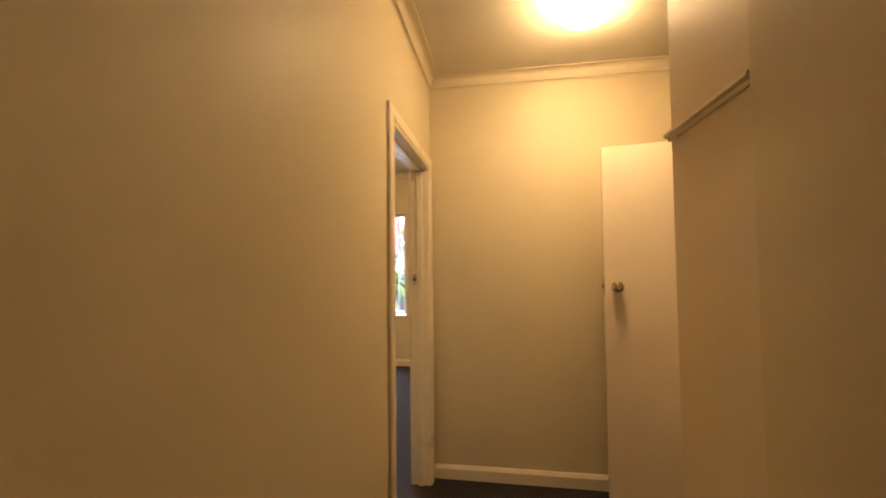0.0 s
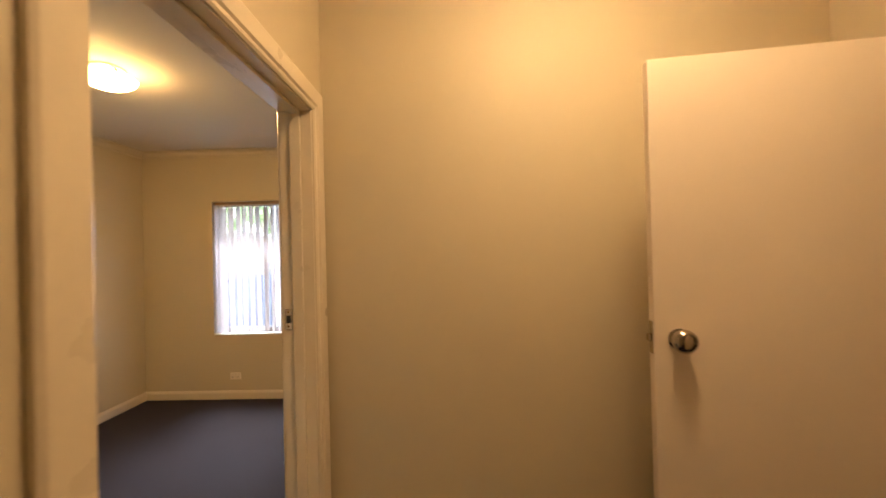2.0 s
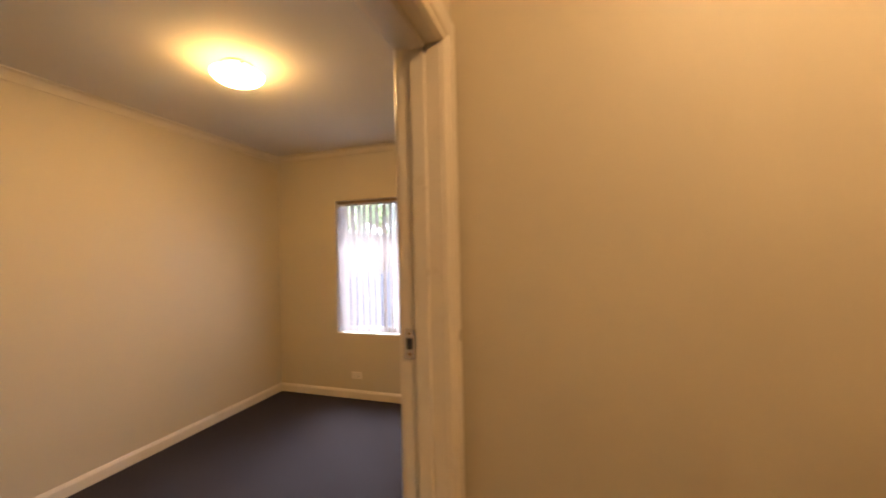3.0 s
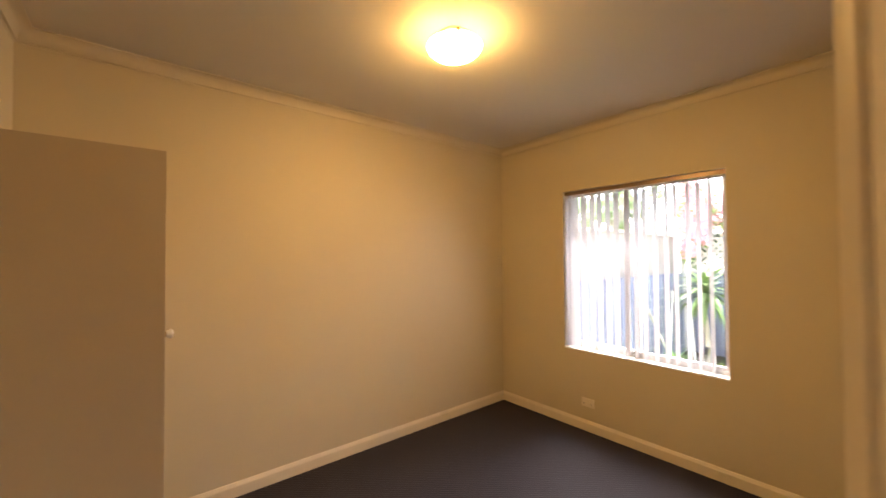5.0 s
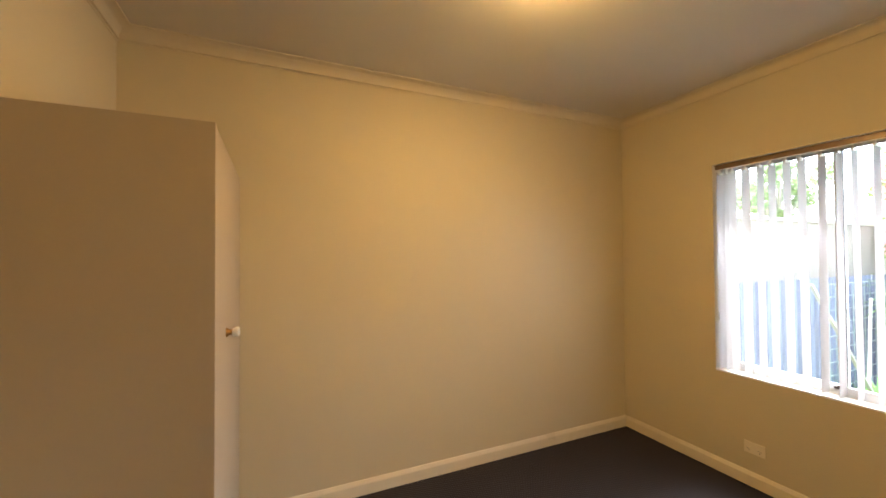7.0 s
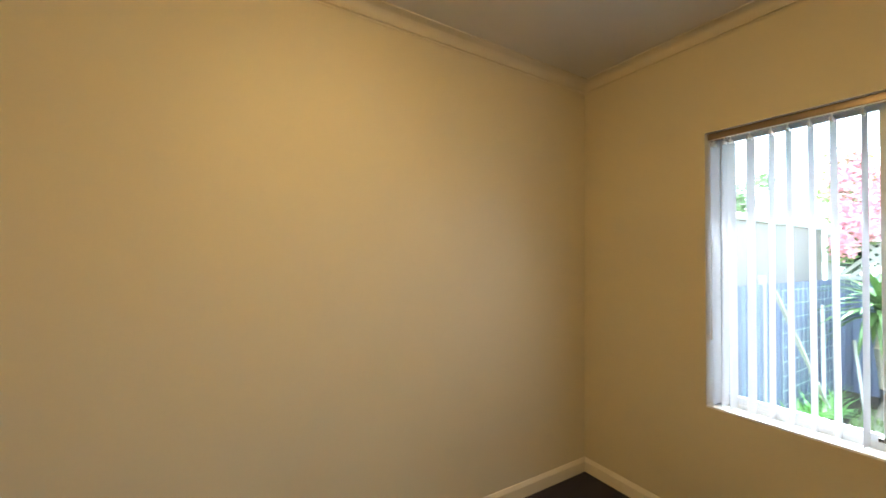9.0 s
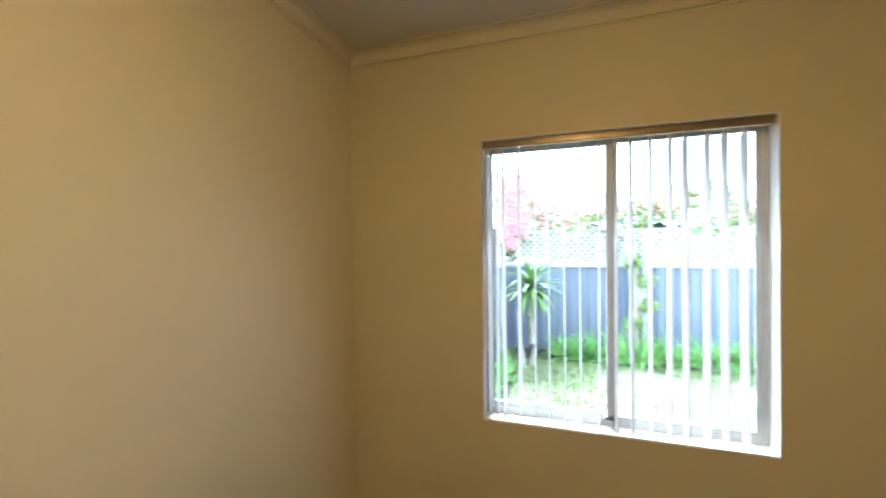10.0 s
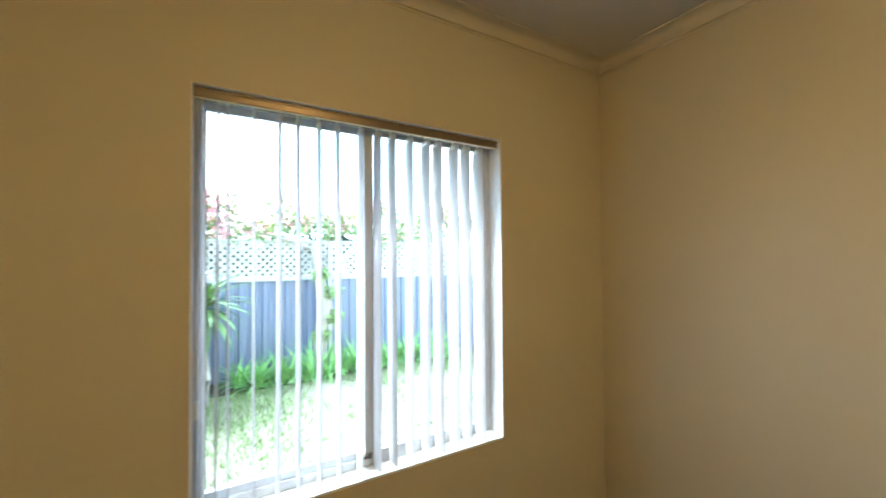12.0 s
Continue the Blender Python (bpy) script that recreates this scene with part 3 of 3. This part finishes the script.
# fence: ribbed metal panels, posts, cap, lattice
fence = thing("fence", "blue-grey ribbed metal fence with white capping and lattice", "fence", kind="structure")
FENCE_T = 1.19
pb = bmesh.new()
prof = []
x = 0.0
PAN = 2.35
while x < PAN - 0.02:
    for dx, dy in ((0, 0), (0.075, 0), (0.09, 0.03), (0.15, 0.03), (0.165, 0)):
        prof.append((min(x + dx, PAN), dy))
    x += 0.168
rows = [[pb.verts.new((px, py, z)) for z in (GROUND - 0.02, FENCE_T)] for px, py in prof]
back = [[pb.verts.new((px, py + 0.002, z)) for z in (GROUND - 0.02, FENCE_T)] for px, py in prof]
for rr in (rows, back):
    for a, b in zip(rr, rr[1:]):
        if (a[0].co - b[0].co).length > 1e-5:
            pb.faces.new((a[0], b[0], b[1], a[1]))
panel_mesh = mesh(pb, "fence_panel", FENCE)
post_mesh = mesh(boxes(((-0.03, -0.03, GROUND - 0.05), (0.03, 0.03, 1.84)), bevel=0.004), "post", WHITE)
cap_mesh = mesh(boxes(((0.0, -0.035, FENCE_T), (PAN, 0.035, FENCE_T + 0.06)), bevel=0.004), "cap", WHITE)
top_mesh = mesh(boxes(((0.0, -0.022, 1.82), (PAN, 0.022, 1.855)), bevel=0.003), "top_rail", WHITE)
X0 = -2.8
for k in range(4):
    bx = X0 + k * (PAN + 0.06)
    for nm, me in (("fence_panel", panel_mesh), ("cap", cap_mesh), ("top_rail", top_mesh)):
        o = new(nm, me)
        o.parent, o.location = fence, (bx, FY, 0)
    o = new("post", post_mesh)
    o.parent, o.location = fence, (bx - 0.03, FY - 0.035, 0)
LZ0, LZ1 = FENCE_T + 0.06, 1.82
LH = LZ1 - LZ0
for s in (1, -1):
    bm = bmesh.new()
    w = 0.023
    z = 0.004 * s
    pts = [(-w * 1.414, LZ0), (w * 1.414, LZ0), (w * 1.414 + s * LH, LZ1), (-w * 1.414 + s * LH, LZ1)]
    f0 = [bm.verts.new((px, z - 0.004, pz)) for px, pz in pts]
    f1 = [bm.verts.new((px, z + 0.004, pz)) for px, pz in pts]
    bm.faces.new(f0), bm.faces.new(f1[::-1])
    for j in range(4):
        bm.faces.new((f0[j], f1[j], f1[(j + 1) % 4], f0[(j + 1) % 4]))
    strip_mesh = mesh(bm, "lattice_strip", LATT)
    n_strip = 66
    for k in range(n_strip):
        o = new("lattice_strip", strip_mesh)
        o.parent, o.location = fence, (X0 + 0.05 + k * 0.118 + (LH if s < 0 else 0), FY, 0)

SIDE = -2.8
side = thing("side_fence", "blue-grey ribbed metal side fence with white corner post", "fence", kind="structure")
for y in (5.48, 3.07):
    o = new("fence_panel", panel_mesh)
    o.parent, o.matrix_local = side, pose(SIDE, y, 0, 0, 0, 90)
    o = new("post", post_mesh)
    o.parent, o.location, o.scale = side, (SIDE - 0.012, y - 0.03, 0), (0.8, 0.8, 0.7)
nb = thing("garden_wall", "pale rendered neighbouring wall behind the side fence", "wall", kind="structure")
part("wall", boxes(((SIDE - 0.3, 2.95, GROUND - 0.1), (SIDE - 0.1, FY - 0.1, 1.88))), BEIGE, nb)
part("coping", boxes(((SIDE - 0.33, 2.94, 1.88), (SIDE - 0.07, FY - 0.09, 1.92)), bevel=0.008), WHITE, nb)

struct("garden_bed", boxes(((-2.4, 7.3, GROUND - 0.05), (5, FY, GROUND + 0.03)), ((SIDE, 4.6, GROUND - 0.05), (-2.4, FY, GROUND + 0.028)), bevel=0.012), SOIL, "dark soil bed along the fence", "garden bed")

# wire trellis and leaning stakes
tre = thing("wire_trellis", "silvery wire mesh panel standing before the fence", "trellis")
TY0, TY1, TZ0, TZ1, TX = 5.75, 7.45, GROUND + 0.05, 1.12, SIDE + 0.06
for k in range(10):
    z = TZ0 + k * (TZ1 - TZ0) / 9
    bm = bmesh.new()
    tube(bm, [(TX, TY0, z), (TX, TY1, z)], [0.005, 0.005], 6)
    part("wire", bm, WIRE, tre)
for k in range(12):
    y = TY0 + k * (TY1 - TY0) / 11
    bm = bmesh.new()
    tube(bm, [(TX + 0.006, y, GROUND - 0.03), (TX + 0.006, y, TZ1)], [0.004, 0.004], 6)
    part("wire", bm, WIRE, tre)
for a, b, w in (((-2.69, 5.38, 1.14), (-2.5, 6.45, GROUND - 0.01), 0.02), ((-2.45, 7.0, 0.5), (-2.3, 6.7, GROUND - 0.01), 0.015), ((-2.7, 6.9, 0.9), (-2.52, 6.2, GROUND - 0.01), 0.016)):
    d = Vector(b) - Vector(a)
    bm = bmesh.new()
    box(bm, (-w, -0.01, 0), (w, 0.01, d.length), 0.003, Matrix.Translation(a) @ d.to_track_quat("Z", "Y").to_matrix().to_4x4())
    tagged(new("garden_stake", mesh(bm, "garden_stake", WHITE)), "white painted timber stake leaning by the fence", "stake", "leaning stakes")

# strap-leaved plants
clumps = []
for sd in range(3):
    r = random.Random(20 + sd)
    verts, faces = [], []
    for _ in range(70):
        a, ln, up, w = r.uniform(0, 6.28), r.uniform(0.3, 0.6), r.uniform(0.5, 1.2), r.uniform(0.011, 0.02)
        ox, oy = r.gauss(0, 0.06), r.gauss(0, 0.05)
        i = len(verts)
        for k in range(5):
            t = k / 4
            rad = ln * (t * math.cos(up * (1 - 0.3 * t)))
            hz = ln * (t * math.sin(up) * 1.25 - 0.75 * t * t * (1.4 - up))
            ww = w * (1 - t ** 2.2) + 0.001
            c, s = math.cos(a), math.sin(a)
            for sg in (-1, 1):
                verts.append((ox + c * rad - s * ww * sg, oy + s * rad + c * ww * sg, max(hz, 0.0)))
            if k:
                faces.append((i + 2 * k - 2, i + 2 * k - 1, i + 2 * k + 1, i + 2 * k))
    me = bpy.data.meshes.new("strap_plant")
    me.from_pydata(verts, [], faces)
    me.materials.append(STRAP)
    clumps.append(me)
r = random.Random(8)
for k in range(22):
    o = new("strap_plant", clumps[k % 3])
    o.location = (((-1.75 + k * 0.24) if k < 15 else -2.58) + r.uniform(-0.06, 0.06), (7.42 if k < 15 else 5.0 + (k - 15) * 0.3) + r.uniform(-0.1, 0.12), GROUND + 0.02)
    o.rotation_euler = (0, 0, r.uniform(0, 6))
    o.scale = (1, 1, r.uniform(0.85, 1.15)) if k < 15 else (0.55, 0.55, 0.6)
    tagged(o, "bright green strap-leaved plant at the foot of the fence", "plant", "strap plants")

# yucca
yuc = thing("yucca", "spiky green yucca with long narrow leaves by the fence", "yucca")
bm = bmesh.new()
tube(bm, [(0, 0, GROUND - 0.02), (0.03, 0, 0.0), (-0.02, 0.02, 0.45), (0.0, 0.0, 0.85)], [0.07, 0.055, 0.05, 0.05], 10)
part("trunk", bm, BARK, yuc, "thin grey trunk", True)
bm = bmesh.new()
rows = []
for k in range(6):
    t = k / 5
    w = 0.034 * (1 - t ** 2.5) * (0.6 + 0.8 * min(t * 3, 1)) + 0.0012
    rows.append([bm.verts.new((0.6 * t - 0.1 * t * t, s * w, 0.01 * abs(s) - 0.34 * t * t + 0.004)) for s in (-1, 0, 1)])
for a, b in zip(rows, rows[1:]):
    for j in (0, 1):
        bm.faces.new((a[j], b[j], b[j + 1], a[j + 1]))
leaf_mesh = mesh(bm, "leaf", YUCCA)
r = random.Random(3)
for k in range(64):
    o = new("leaf", leaf_mesh)
    o.parent = yuc
    el = -20 + 100 * (k / 64) + r.uniform(-12, 12)
    o.matrix_local = pose(0, 0, 0.82 + 0.14 * k / 64, 0, -el, k * 137.5 + r.uniform(-10, 10)) @ Matrix.Diagonal((r.uniform(0.75, 1.1), 1, 1, 1))
yuc.location = (-2.22, 6.95, 0)

# flowering creeper over the lattice
creep = thing("bougainvillea", "pink flowering creeper with green leaves over the lattice", "creeper")
bm = bmesh.new()
tube(bm, [(-0.62, 7.45, GROUND), (-0.66, 7.48, 0.2), (-0.58, 7.5, 0.75), (-0.66, 7.55, 1.3), (-0.7, 7.7, 1.8)], [0.13, 0.115, 0.1, 0.095, 0.06], 12)
part("trunk", bm, BARK, creep, "pale grey knotted trunk", True)
bm = bmesh.new()
for pts in ([(-0.45, 7.4, GROUND), (-0.4, 7.45, 0.3), (-0.5, 7.5, 0.9), (-0.3, 7.6, 1.5), (0.2, 7.75, 1.9)], [(-0.7, 7.7, 1.7), (-1.4, 7.8, 1.95), (-2.3, 7.8, 2.1), (-2.9, 7.8, 2.5)]):
    tube(bm, pts, [0.035, 0.032, 0.03, 0.026, 0.015][:len(pts)], 8)
part("branch", bm, BARK, creep)
spots, rr = [], random.Random(12)
for k in range(60):
    x = -2.75 + 6.2 * k / 59 + rr.uniform(-0.1, 0.1)
    hgt = 2.4 if x < -2.35 else 2.16
    spots.append(((x, 7.85 + rr.uniform(-0.15, 0.2), hgt + rr.uniform(-0.25, 0.3)), (0.25, 0.22, 0.2)))
for k in range(10):
    spots.append(((-2.62 + rr.uniform(-0.22, 0.2), 7.85, 2.5 + rr.uniform(-0.3, 0.35)), (0.22, 0.22, 0.24)))
for k in range(14):
    spots.append(((rr.uniform(-2.8, -2.38), 7.68, rr.uniform(1.5, 2.6)), (0.16, 0.1, 0.2)))
for z in (0.3, 0.6, 1.0, 1.3):
    spots.append(((-0.6 + rr.uniform(-0.2, 0.2), 7.42, z), (0.17, 0.1, 0.12)))
ob = new("foliage", scatter("foliage", LEAF, 9000, 31, spots, 0.05, flat=0.8))
ob.parent = creep
# creeper mass behind the lattice, coloured dark so the holes read as shade
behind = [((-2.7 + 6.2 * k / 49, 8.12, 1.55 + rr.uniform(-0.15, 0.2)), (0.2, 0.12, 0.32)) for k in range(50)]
ob = new("shaded_foliage", scatter("shaded_foliage", SHADED_LEAF, 9000, 33, behind, 0.055, flat=0.9))
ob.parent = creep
ob = new("flowers", scatter("flowers", PINK, 8000, 32, [((c[0] + 0.03, c[1] - 0.09, c[2] + 0.06), q) for c, q in spots[:84] + spots[:8] * 2 + spots[60:84] * 2], 0.036, flat=0.9))
ob.parent = creep


def tree(x, y, h, seed, wide):
    t = thing("tree", "leafy green tree standing beyond the fence", "tree", group="trees beyond the fence")
    r = random.Random(seed)
    bm = bmesh.new()
    tube(bm, [(0, 0, GROUND), (0.1, 0, h * 0.3), (-0.1, 0.1, h * 0.55), (0, 0, h * 0.85)], [0.22, 0.18, 0.13, 0.03], 10)
    spots = []
    for k in range(26):
        a, e = r.uniform(0, 6.28), r.uniform(0.35, 1.0)
        rad = wide * math.sqrt(max(0.05, 1 - (2 * (e - 0.62)) ** 2)) * r.uniform(0.3, 1)
        c = (rad * math.cos(a), rad * math.sin(a), h * e)
        tube(bm, [(0, 0, h * e * 0.6), (c[0] * 0.5, c[1] * 0.5, h * e * 0.85), c], [0.05, 0.03, 0.01], 6)
        s = r.uniform(0.35, 0.7) * wide * 0.5
        spots.append((c, (s, s, s * 0.8)))
    part("trunk", bm, BARK, t)
    ob = new("crown", scatter("crown", TREE, 3600, seed, spots, 0.085, flat=0.9))
    ob.parent = t
    t.location = (x, y, 0)


tree(-6.2, 12.5, 3.9, 41, 1.3)
tree(-9.2, 14.5, 4.6, 42, 1.8)
